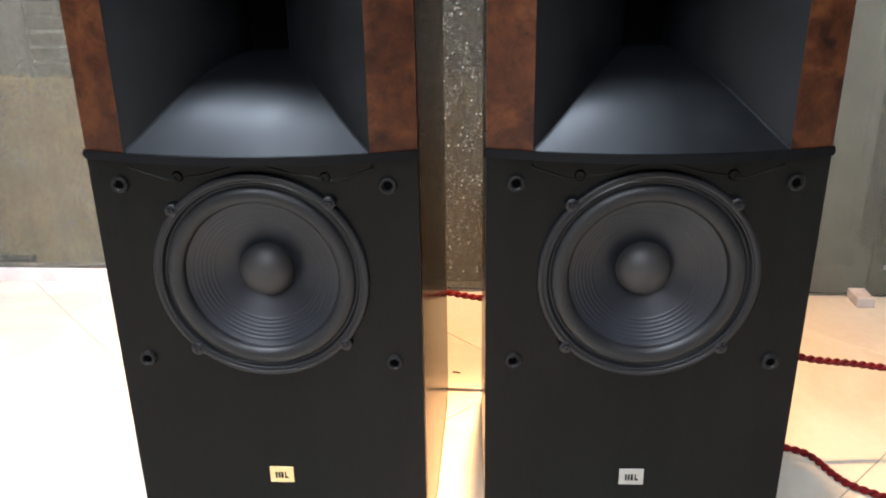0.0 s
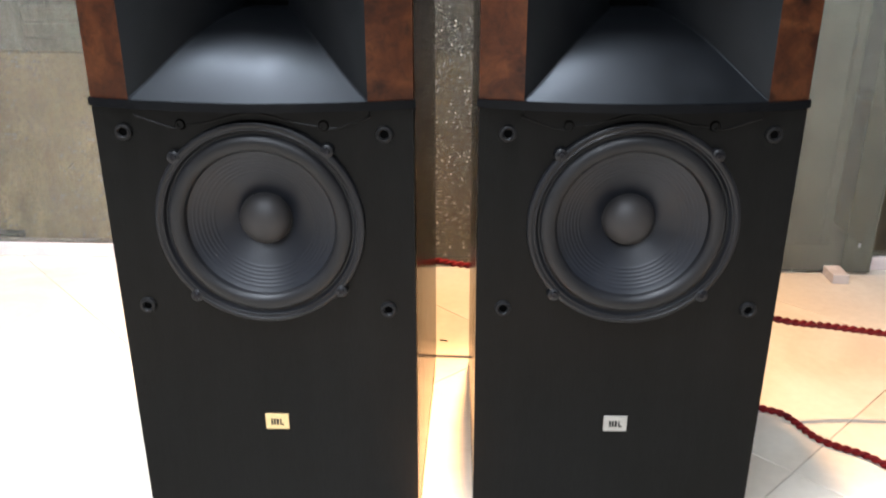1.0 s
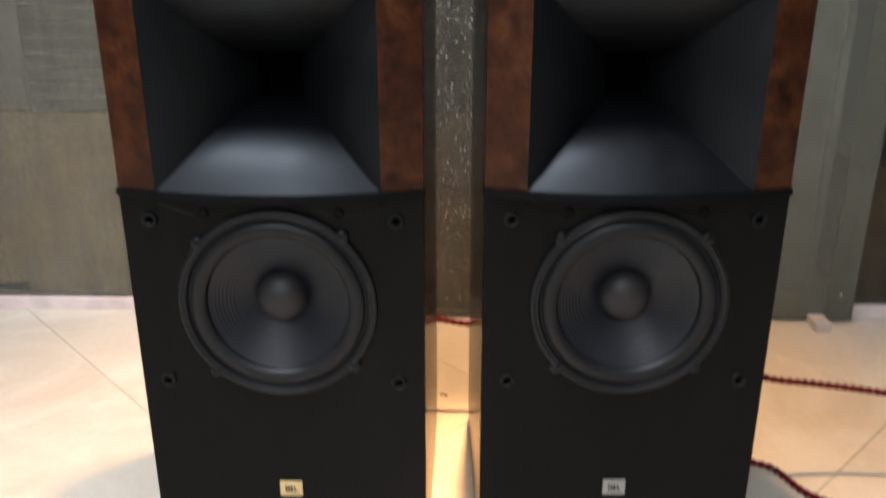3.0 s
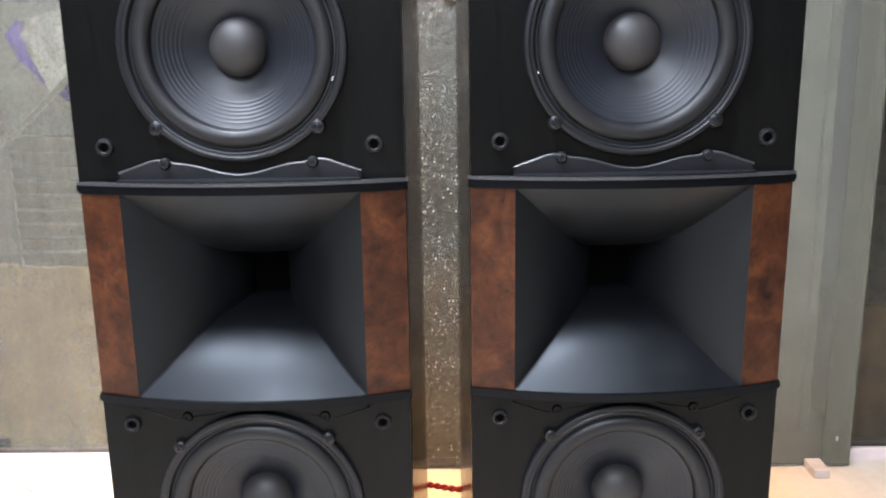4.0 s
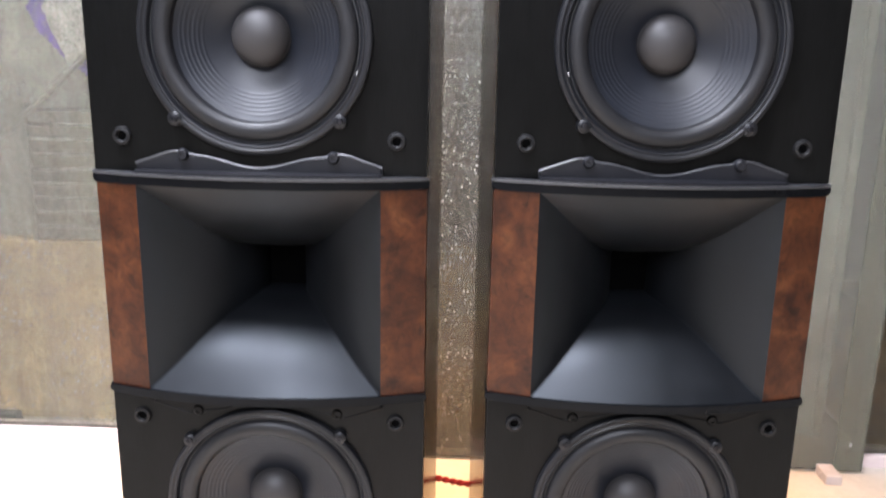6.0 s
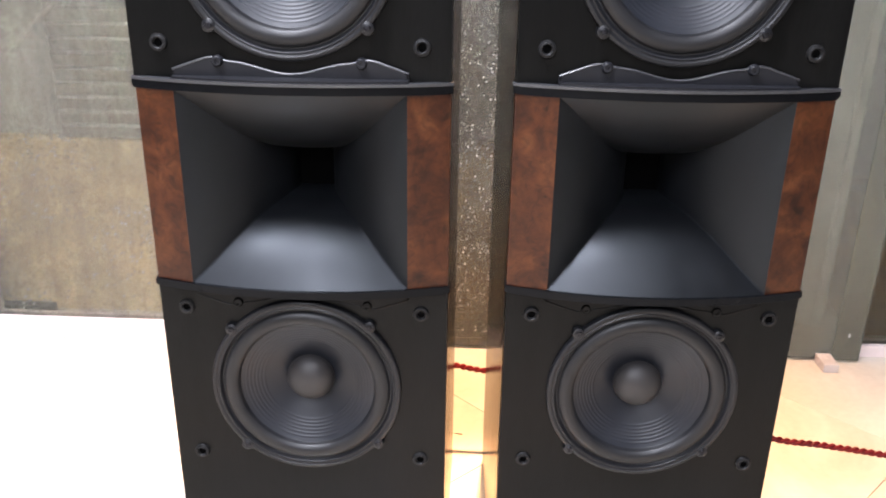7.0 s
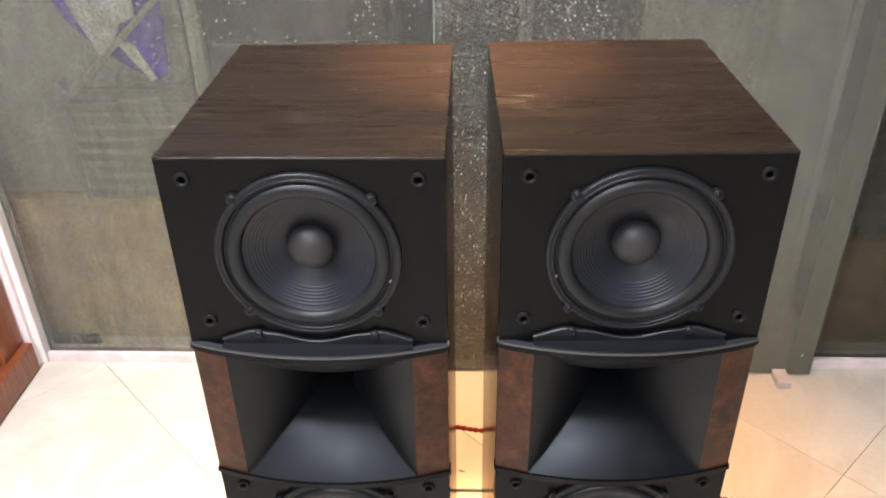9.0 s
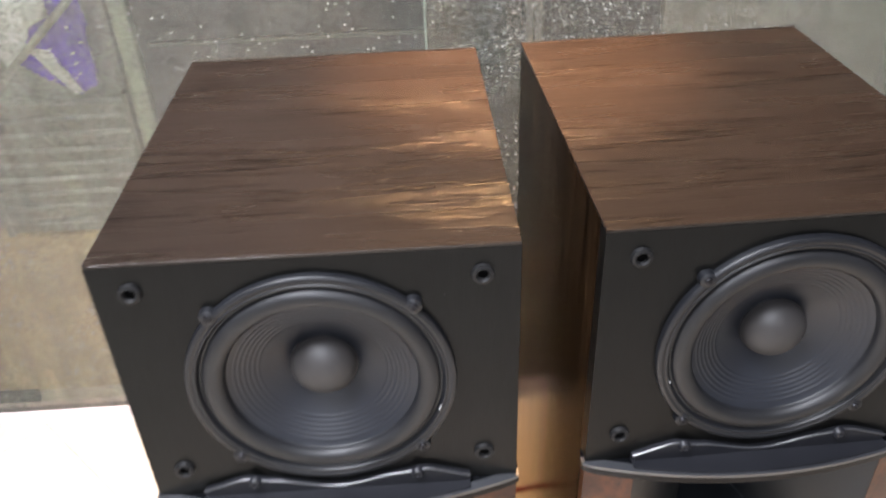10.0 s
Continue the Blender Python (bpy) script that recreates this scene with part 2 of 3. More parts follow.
def frosted_material(name, tint, solid, even):
    """Pebbled frosted glass: a scattering skin with gloss over partly clear glass."""
    m, nt, b = material(name, tint, 0.30)
    v = coords(nt)
    cell = nt.nodes.new("ShaderNodeTexVoronoi")
    cell.voronoi_dimensions = "2D"
    cell.inputs["Scale"].default_value = 105
    nt.links.new(coords(nt, (1, 1, 1), "Object", (90, 0, 0)), cell.inputs["Vector"])
    patch = noise_tex(nt, coords(nt, (1, 1, 0.7)), 3.0, 4, 0.6, 0.8)
    fine = noise_tex(nt, v, 150, 3, 0.62)
    streak = noise_tex(nt, coords(nt, (1, 1, 0.08)), 26, 4, 0.6)
    spread = ramp(nt, noise_tex(nt, v, 9, 3, 0.6), [(0.30, grey(0.55)), (0.6, grey(1.0))])
    side = nt.nodes.new("ShaderNodeSeparateXYZ")      # the sliding leaf is pebbled most, and dies out towards its far stile
    nt.links.new(v, side.inputs[0])
    fade = ramp(nt, side.outputs[0], [(0.0, grey(0.65)), (0.11, grey(0.65)), (0.13, grey(1.0)), (0.76, grey(0.85)), (0.96, grey(0.25))])
    spread = mixed(nt, 1.0, spread, fade, "MULTIPLY")
    flake = mixed(nt, 1.0, ramp(nt, fine, [(0.47, grey(0.0)), (0.68, grey(0.68))]), spread, "MULTIPLY")
    c = mixed(nt, flake, tint, (0.40, 0.40, 0.37))
    nt.links.new(c, b.inputs["Base Color"])
    # Pale spots in the base colour stand in for lamp glints on the pebbles.
    glint = mixed(nt, 1.0, ramp(nt, cell.outputs["Distance"], [(0.17, grey(1.0)), (0.27, grey(0.0))]),
                ramp(nt, cell.outputs["Color"], [(0.72, grey(0.0)), (0.82, grey(1.0))]), "MULTIPLY")
    glint = mixed(nt, 1.0, glint, ramp(nt, noise_tex(nt, v, 5, 3, 0.6), [(0.37, grey(0.08)), (0.57, grey(1.0))]), "MULTIPLY")
    glint = mixed(nt, 1.0, glint, fade, "MULTIPLY")
    c = mixed(nt, glint, c, (0.52, 0.51, 0.48))
    nt.links.new(c, b.inputs["Base Color"])
    flake = mixed(nt, 1.0, flake, glint, "LIGHTEN")
    smooth = ramp(nt, side.outputs[0], [(0.76, grey(0.0)), (0.98, grey(1.0))])      # evenly etched end
    nt.links.new(mixed(nt, smooth, c, even), b.inputs["Base Color"])
    h = mixed(nt, 0.5, fine, cell.outputs["Distance"])
    bump(nt, b, h, 0.45, 0.003)
    clear = nt.nodes.new("ShaderNodeBsdfRefraction")
    clear.inputs["Color"].default_value = (0.95, 0.95, 0.90, 1)
    clear.inputs["Roughness"].default_value = 0.27
    clear.inputs["IOR"].default_value = 1.12
    mix = nt.nodes.new("ShaderNodeMixShader")
    k = mixed(nt, 0.4, patch, streak)
    cover = ramp(nt, k, [(0.35, grey(solid - 0.12)), (0.65, grey(solid + 0.12))])
    cover = mixed(nt, flake, cover, mixed(nt, 0.80, cover, (0.95, 0.95, 0.95)))
    cover = mixed(nt, smooth, cover, grey(solid + 0.13))
    nt.links.new(cover, mix.inputs[0])
    nt.links.new(clear.outputs[0], mix.inputs[1])
    nt.links.new(b.outputs[0], mix.inputs[2])
    nt.links.new(mix.outputs[0], nt.nodes["Material Output"].inputs["Surface"])
    return m


FROST = frosted_material("frosted_glass", (0.165, 0.162, 0.142), 0.30, (0.19, 0.195, 0.172))
PALEGLASS = frosted_material("pale_edge_glass", (0.17, 0.172, 0.148), 0.25, (0.20, 0.205, 0.172))
SMOKY = frosted_material("smoky_glass", (0.055, 0.051, 0.043), 0.24, (0.075, 0.069, 0.058))
EDGE, _, eb = material("glass_edge", (0.16, 0.19, 0.16), 0.2)
RAIL = plastic("painted_aluminium", (0.74, 0.62, 0.59), 0.35, 200, 0.15, 0.15)
# Wall paints kept dark to hold down bounce and reflections.
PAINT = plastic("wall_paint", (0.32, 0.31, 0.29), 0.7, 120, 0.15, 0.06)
DARKENED = plastic("darkened_wall_paint", (0.13, 0.12, 0.11), 0.7, 120, 0.15, 0.08)
JAMB = plastic("jamb_paint", (0.80, 0.72, 0.69), 0.5, 150, 0.15, 0.08)
REDWOOD = wood("red_hardwood", (0.22, 0.055, 0.022), (0.36, 0.105, 0.040), "z", 0.34, 0.2, 420, 0.1, 8)
BEIGE = plastic("beige_plaster", (0.66, 0.50, 0.29), 0.7, 200, 0.3, 0.18)
# Dark base puts the back room's dimness into the wall colour.
BACKROOM = plastic("unlit_wall", (0.07, 0.065, 0.058), 0.8, 100, 0.2, 0.2)
PURPLE = plastic("violet_fabric", (0.17, 0.08, 0.66), 0.7, 100, 0.3, 0.3)
WHITE = plastic("white_film", (0.90, 0.91, 0.91), 0.4, 60, 0.4, 0.15)
BROWN = plastic("brown_goods", (0.24, 0.15, 0.06), 0.6, 30, 0.4, 0.5)
DARK = plastic("dark_goods", (0.05, 0.055, 0.045), 0.6, 30, 0.4, 0.5)
CABLE = plastic("red_braid", (0.11, 0.006, 0.009), 0.55, 1200, 0.5, 0.35)
CHROME, _, _ = material("chrome", (0.80, 0.76, 0.74), 0.12, 1.0)
SLATE = plastic("brushed_profile", (0.34, 0.34, 0.34), 0.4, 300, 0.15, 0.12)
STOP = plastic("clear_stop", (0.56, 0.49, 0.45), 0.25, 200, 0.1, 0.1)
GLOW, gnt, gb = material("panel_diffuser", (0.9, 0.9, 0.9), 0.5)
gb.inputs["Emission Color"].default_value = (0.80, 0.91, 1.0, 1)
gb.inputs["Emission Strength"].default_value = 4.0
WARM, wnt, wb = material("downlight_glass", (0.9, 0.9, 0.9), 0.4)
wb.inputs["Emission Color"].default_value = (1.0, 0.73, 0.42, 1)
wb.inputs["Emission Strength"].default_value = 30.0

# ---- mesh helpers ----


def mesh_of(name, bm, mat, smooth=False):
    bmesh.ops.recalc_face_normals(bm, faces=bm.faces)
    me = bpy.data.meshes.new(name)
    bm.to_mesh(me)
    bm.free()
    me.materials.append(mat)
    if smooth:
        for p in me.polygons:
            p.use_smooth = True
        me.set_sharp_from_angle(angle=radians(38 if smooth is True else smooth))
    return me


def part(name, bm, mat, parent=None, label="", smooth=False, at=None):
    ob = new(name, mesh_of(name, bm, mat, smooth))
    if at is not None:
        ob.matrix_basis = at
    ob.parent = parent
    if label:
        tagged(ob, label)
    return ob


def thing(name, label, category, at=None, group="", kind=""):
    e = new(name)
    if at is not None:
        e.matrix_basis = at
    return tagged(e, label, category, group, kind)


def box(x0, x1, y0, y1, z0, z1, bevel=0.0, segments=2, bm=None):
    own = bm or bmesh.new()
    r = bmesh.ops.create_cube(own, size=1, matrix=Matrix.Translation(((x0 + x1) / 2, (y0 + y1) / 2, (z0 + z1) / 2))
                              @ Matrix.Diagonal((x1 - x0, y1 - y0, z1 - z0, 1)))
    if bevel:
        edges = list({e for v in r["verts"] for e in v.link_edges})
        bmesh.ops.bevel(own, geom=edges, offset=bevel, segments=segments, affect="EDGES", profile=0.6)
    return own


def lathe(profile, n=72, bm=None, at=Matrix(), close=False):
    """Revolve (radius, y) pairs about the y axis."""
    own = bm or bmesh.new()
    rings = []
    for r, y in profile:
        if r < 1e-6:
            rings.append([own.verts.new(at @ Vector((0, y, 0)))])
        else:
            rings.append([own.verts.new(at @ Vector((r * math.cos(a), y, r * math.sin(a)))) for a in (2 * math.pi * i / n for i in range(n))])
    for a, b in zip(rings, rings[1:]):
        for i in range(n):
            j = (i + 1) % n
            if len(a) == 1:
                own.faces.new((a[0], b[i], b[j]))
            elif len(b) == 1:
                own.faces.new((a[i], b[0], a[j]))
            else:
                own.faces.new((a[i], b[i], b[j], a[j]))
    return own


def slab(outline, y0, y1, bevel=0.0, bm=None):
    """An (x, z) outline given thickness from y0 (front) to y1."""
    own = bm or bmesh.new()
    f = [own.verts.new((x, y0, z)) for x, z in outline]
    b = [own.verts.new((x, y1, z)) for x, z in outline]
    front = own.faces.new(f)
    own.faces.new(b[::-1])
    for i in range(len(f)):
        j = (i + 1) % len(f)
        own.faces.new((f[i], b[i], b[j], f[j]))
    if bevel:
        bmesh.ops.bevel(own, geom=list(front.edges), offset=bevel, segments=4, affect="EDGES")
    return own


def tube(points, radius, n=8, bm=None):
    """A round rope along points."""
    own = bm or bmesh.new()
    pts = [Vector(p) for p in points]
    rings = []
    for i, p in enumerate(pts):
        d = (pts[min(i + 1, len(pts) - 1)] - pts[max(i - 1, 0)]).normalized()
        u = d.cross(Vector((0, 0, 1)))
        u = u.normalized() if u.length > 1e-4 else Vector((1, 0, 0))
        w = u.cross(d)
        rings.append([own.verts.new(p + radius * (math.cos(a) * u + math.sin(a) * w)) for a in (2 * math.pi * k / n for k in range(n))])
    for a, b in zip(rings, rings[1:]):
        for k in range(n):
            own.faces.new((a[k], a[(k + 1) % n], b[(k + 1) % n], b[k]))
    own.faces.new(rings[0][::-1])
    own.faces.new(rings[-1])
    return own


def smooth_path(points, step=0.004):
    """Catmull-Rom through points, resampled evenly."""
    p = [Vector(q) for q in points]
    p = [2 * p[0] - p[1]] + p + [2 * p[-1] - p[-2]]
    raw = []
    for i in range(1, len(p) - 2):
        for k in range(24):
            t = k / 24
            raw.append(0.5 * (2 * p[i] + (p[i + 1] - p[i - 1]) * t + (2 * p[i - 1] - 5 * p[i] + 4 * p[i + 1] - p[i + 2]) * t * t
                              + (3 * p[i] - p[i - 1] - 3 * p[i + 1] + p[i + 2]) * t ** 3))
    raw.append(p[-2])
    out, need = [raw[0]], step
    for a, b in zip(raw, raw[1:]):
        length = (b - a).length
        done = 0.0
        while length - done >= need:
            done += need
            out.append(a.lerp(b, done / length))
            need = step
        need -= length - done
    return out


# ---- structure ----
LINES_P = [0.070 + 0.7595 * k for k in range(-11, 8)]      # x + y of the joints
LINES_M = [-0.955 - 0.7635 * k for k in range(6, 0, -1)] + [-0.955, -0.190, 0.552] + [0.552 + 0.76 * k for k in range(1, 12)]  # x - y of the joints


floor = tagged(part("floor", box(-2.6, 3.2, -5.2, 2.4, -0.06, -0.003), GROUT), "polished cream tile floor laid on the diagonal", "floor", kind="structure")
ceiling = tagged(part("ceiling", box(-2.6, 3.2, -5.2, 2.4, 2.90, 2.98), PAINT), "plain white painted ceiling", "ceiling", kind="structure")
# Unseen walls, coloured dark so the glossy black parts reflect less.
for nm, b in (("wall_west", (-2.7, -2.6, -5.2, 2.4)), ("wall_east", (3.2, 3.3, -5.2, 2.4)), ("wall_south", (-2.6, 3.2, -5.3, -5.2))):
    tagged(part(nm, box(*b, 0, 2.9), DARKENED), "unseen wall, darkened to lower its reflections", "wall", kind="structure")
tagged(part("wall_north", box(-2.6, 3.2, 2.4, 2.5, 0, 2.9), BACKROOM), "wall behind the frosted glass, coloured dark as unlit", "wall", kind="structure")
tagged(part("wall_stub", box(-2.6, -1.07, 0.90, 1.02, 0, 2.9), PAINT), "off-white wall beside the glass partition", "wall", kind="structure")
tagged(part("wall_return", box(2.35, 3.2, 0.90, 1.02, 0, 2.9), PAINT), "off-white wall ending the glass partition", "wall", kind="structure")
tagged(part("wall_head", box(-1.07, 2.35, 0.90, 1.02, 2.25, 2.9), PAINT), "off-white wall over the glass partition", "wall", kind="structure")


# ---- loudspeakers ----
W, TOPZ, DEEP, BASE = 0.171, 1.054, 0.427, 0.018
SAG = 0.029


def arc(x):
    return SAG * (1 - (x / W) ** 2)


def baffle_mesh(z0, z1, zc, radius):
    """A board with a round hole for the driver."""
    bm = bmesh.new()
    n = 64
    corners = [math.atan2(z - zc, x) % (2 * math.pi) for x in (-W, W) for z in (z0, z1)]
    angles = sorted([2 * math.pi * (i + 0.5) / n for i in range(n)] + corners)
    loops = []
    for y in (0.0, 0.018):
        inner, outer = [], []
        for a in angles:
            c, s = math.cos(a), math.sin(a)
            inner.append(bm.verts.new((radius * c, y, zc + radius * s)))
            k = min(W / abs(c) if abs(c) > 1e-9 else 9, ((z1 - zc) if s > 0 else (zc - z0)) / abs(s) if abs(s) > 1e-9 else 9)
            outer.append(bm.verts.new((k * c, y, zc + k * s)))
        loops.append((inner, outer))
    m = len(angles)
    for i in range(m):
        j = (i + 1) % m
        (fi, fo), (bi, bo) = loops
        bm.faces.new((fi[i], fo[i], fo[j], fi[j]))
        bm.faces.new((bi[i], bi[j], bo[j], bo[i]))
        bm.faces.new((fi[i], fi[j], bi[j], bi[i]))
        bm.faces.new((fo[i], bo[i], bo[j], fo[j]))
    return bm


def curved_plate(z0, z1, extra, back, x0=-W, x1=W, bevel=0.0022, n=40):
    """A plate whose front follows the bowed front of the horn section."""
    bm = bmesh.new()
    xs = [x0 + (x1 - x0) * i / n for i in range(n + 1)]
    rows = [[bm.verts.new((x, -arc(x) - extra, z)) for x in xs] for z in (z0, z1)]
    rear = [[bm.verts.new((x, back(x), z)) for x in xs] for z in (z0, z1)]
    for i in range(n):
        bm.faces.new((rows[0][i], rows[0][i + 1], rows[1][i + 1], rows[1][i]))
        bm.faces.new((rear[0][i], rear[1][i], rear[1][i + 1], rear[0][i + 1]))
        bm.faces.new((rows[1][i], rows[1][i + 1], rear[1][i + 1], rear[1][i]))
        bm.faces.new((rows[0][i], rear[0][i], rear[0][i + 1], rows[0][i + 1]))
    for i in (0, n):
        bm.faces.new((rows[0][i], rows[1][i], rear[1][i], rear[0][i]))
    if bevel:
        edges = [e for row in rows for a, b in zip(row, row[1:]) for e in a.link_edges if e.other_vert(a) is b]
        bmesh.ops.bevel(bm, geom=edges, offset=bevel, segments=4, affect="EDGES")
    return bm


MOUTH_X, MOUTH_Z0, MOUTH_Z1 = 0.125, 0.549, 0.772
THROAT = (0.022, 0.0275, 0.6605, 0.120)   # half width, half height, height of the middle, depth


def horn_mesh():
    """The flared horn from its bowed mouth to the throat."""
    bm = bmesh.new()
    side, steps = 20, 34
    tx, tz, tc, depth = THROAT
    mc, mh = (MOUTH_Z0 + MOUTH_Z1) / 2, (MOUTH_Z1 - MOUTH_Z0) / 2
    unit = [(-1 + 2 * i / side, -1) for i in range(side)] + [(1, -1 + 2 * i / side) for i in range(side)] \
        + [(1 - 2 * i / side, 1) for i in range(side)] + [(-1, 1 - 2 * i / side) for i in range(side)]
    rings = []
    for k in range(steps + 1):
        s = (k / steps) ** 1.2
        gx = 0.93 * (1 - s) ** 1.95 + 0.07 * (1 - s) ** 12
        gz = (1 - s) ** 2.8
        ring = []
        for u, v in unit:
            x = u * (tx + (MOUTH_X - tx) * gx)
            z = tc + (mc - tc) * gz + v * (tz + (mh - tz) * gz)
            front = -arc(u * MOUTH_X) + 0.001
            ring.append(bm.verts.new((x, front + (depth - front) * s, z)))
        rings.append(ring)
    m = len(unit)
    for a, b in zip(rings, rings[1:]):
        for i in range(m):
            j = (i + 1) % m
            bm.faces.new((a[i], a[j], b[j], b[i]))
    seams = [[ring[c].co.copy() for ring in rings] for c in (0, side)]
    return bm, seams


def trim_outline(sign, z_edge):
    """Wavy flange of the horn: ears at the screws, a hollow for the driver."""
    pts = []
    n = 48
    for i in range(n + 1):
        x = -0.126 + 0.252 * i / n
        a = abs(x)
        if a > 0.100:
            h = 0.009 + 0.009 * (0.126 - a) / 0.026
        elif a > 0.066:
            h = 0.018 + 0.004 * math.sin(math.pi * (0.100 - a) / 0.034)
        else:
            h = 0.0060 + 0.0120 * (0.5 - 0.5 * math.cos(math.pi * a / 0.066))
        pts.append((x, z_edge + sign * h))
    return pts + [(0.126, z_edge), (-0.126, z_edge)]


def woofer(parent, zc, turn):
    at = Matrix.Translation((0, 0, zc)) @ Matrix.Rotation(radians(-turn), 4, "Y")
    bm = lathe([(0.1165, 0.0), (0.1165, -0.0046), (0.1160, -0.0062), (0.1148, -0.0071), (0.1120, -0.0072), (0.1110, -0.0064), (0.1092, -0.0062), (0.1080, -0.0070),
                (0.1068, -0.0066), (0.1060, -0.0052), (0.1052, -0.0034), (0.1040, -0.0022), (0.1015, -0.0020), (0.1010, 0.0050)], 96)
    for sx in (-1, 1):
        for sz in (-1, 1):
            lathe([(0.0, -0.0080), (0.0056, -0.0080), (0.0072, -0.0068), (0.0078, 0.0)], 20, bm, Matrix.Translation((sx * 0.083, 0, sz * 0.081)))
    frame_ = part("driver_frame", bm, FRAME, parent, "black cast driver frame with four lugs", True, at)
    sur = [(0.1042, -0.0026), (0.1030, -0.0026)] + [(0.0930 + 0.0094 * math.cos(t), -0.0016 - 0.0070 * math.sin(t)) for t in (math.pi * i / 16 for i in range(17))] + [(0.0832, 0.0004), (0.0822, 0.0018)]
    part("surround", lathe(sur, 96), RUBBER, frame_, "dark grey rubber half-roll surround", True)
    cone = []
    for i in range(111):
        r = 0.0830 - (0.0830 - 0.0285) * i / 110
        y = 0.0008 + 0.0262 * ((0.0830 - r) / 0.0545) ** 0.95
        if 0.0550 < r < 0.0790:       # six narrow pressed ribs
            y -= 0.00032 * (0.5 - 0.5 * math.cos(2 * math.pi * (r - 0.0550) / 0.0040)) ** 1.5
        cone.append((r, y))
    part("cone", lathe(cone, 96), CONE, frame_, "blue-black ribbed paper cone", True)
    cap = [(0.0292, 0.0290), (0.0296, 0.0225)] + [(0.0296 * math.cos(t), 0.0215 - 0.0195 * math.sin(t)) for t in (math.pi / 2 * i / 14 for i in range(15))]
    cap[-1] = (0.0, cap[-1][1])
    part("dust_cap", lathe(cap, 64), DOME, frame_, "satin dark grey domed dust cap", True)
    # Ring added in place of the shadow gap between cap and cone.
    part("cap_gap_ring", lathe([(0.0290, 0.0254), (0.0304, 0.0254), (0.0312, 0.0272)], 64), FRAME, frame_, "ring added for the shadow gap round the cap", True)
    for sx in (-1, 1):
        for sz in (-1, 1):
            s = lathe([(0.0, -0.0086), (0.0014, -0.0086), (0.0015, -0.0095), (0.0034, -0.0092), (0.0039, -0.0080)], 14)
            part("mounting_screw", s, SCREW, frame_, "", True, Matrix.Translation((sx * 0.083, 0, sz * 0.081)))


def loudspeaker(at, badge, badge_label, label, turn, rim_flecks):
    sp = thing("loudspeaker", label, "loudspeaker", at, "pair of loudspeakers")
    for s in (-1, 1):
        part("side_panel", box(min(s * W, s * (W - 0.018)), max(s * W, s * (W - 0.018)), 0.0182, DEEP, BASE, TOPZ - 0.0032, 0.0012), SIDE, sp, "glossy dark walnut side with upright grain")
    part("top_panel", box(-W, W, 0.0, DEEP, TOPZ - 0.003, TOPZ, 0.0003, 1), TOP, sp, "satin dark walnut top with grain across")
    part("bottom_panel", box(-W + 0.0182, W - 0.0182, 0.0182, DEEP - 0.0182, BASE, BASE + 0.018), BLACK, sp)
    part("plinth", box(-W + 0.012, W - 0.012, 0.010, DEEP - 0.012, 0.0085, BASE - 0.0002, 0.001), BLACK, sp, "low recessed black plinth")
    part("back_panel", box(-W + 0.0182, W - 0.0182, DEEP - 0.018, DEEP - 0.002, BASE, TOPZ - 0.0032), BLACK, sp, "plain black back board")
    part("upper_baffle", baffle_mesh(0.7842, TOPZ - 0.0032, 0.920, 0.1058), BAFFLE, sp, "black ash-veneer front board with a round hole")
    part("lower_baffle", baffle_mesh(BASE, 0.5398, 0.409, 0.1058), BAFFLE, sp, "black ash-veneer front board with a round hole")
    flare, seams = horn_mesh()
    horn = part("horn", flare, HORN, sp, "grey-black moulded flared horn", True)
    # Tubes added on the lower corners so each catches a thin line of light.
    for seam in seams:
        part("flare_edge_line", tube(seam, 0.0010, 8), HORN, horn, "thin tube added to catch a highlight along the flare", True)
    tx, tz, tc, depth = THROAT
    # Black plate stands in for the darkness down the throat.
    part("throat", box(-tx, tx, depth - 0.001, depth + 0.008, tc - tz, tc + tz), VOID, horn)
    part("upper_lip", curved_plate(0.7722, 0.7840, 0.003, lambda x: 0.016, -0.1735, 0.1735, 0.0030), LIP, sp, "bowed black moulded lip over the horn", 12)
    # Strip added to draw the bright line along the lip's edge.
    part("lip_highlight", curved_plate(0.7812, 0.7844, 0.0042, lambda x: -arc(x) + 0.006, -0.1737, 0.1737, 0.0016), EDGE_LIGHT, sp, "pale strip added for the highlight along the lip", 12)
    part("lip_ledge", curved_plate(0.7842, 0.7868, 0.0012, lambda x: 0.0006, -0.1262, 0.1262, 0.0010), FLANGE, sp, "narrow moulded ledge over the lip", 12)
    part("lower_lip", curved_plate(0.5400, 0.5488, 0.003, lambda x: 0.016, -0.1735, 0.1735), LIP, sp, "bowed black moulded lip under the horn", 12)
    for x0, x1 in ((-W, -MOUTH_X), (MOUTH_X, W)):
        part("burl_panel", curved_plate(0.5490, 0.7720, -0.0005, lambda x: 0.014, x0, x1, 0, 10), BURL, sp, "red-brown burl veneer cheek panel", True)
    for sign, z, flange_mat in ((1, 0.7842, FLANGE), (-1, 0.5398, FLANGE_SHADED)):
        fl = part("horn_flange", slab(trim_outline(sign, z), -0.0065 if sign > 0 else -0.0035, 0.0005, 0.0024), flange_mat, sp, "wavy black moulded horn flange", 12)
        # Tube added along the outline for the flange's edge highlight.
        rim_y = -0.0058 if sign > 0 else -0.0030
        part("flange_edge_line", tube([(x, rim_y, h) for x, h in trim_outline(sign, z)[:-2]], 0.0013, 8), EDGE_LIGHT if sign > 0 else FLANGE_SHADED, fl, "thin tube added for the edge highlight", True)
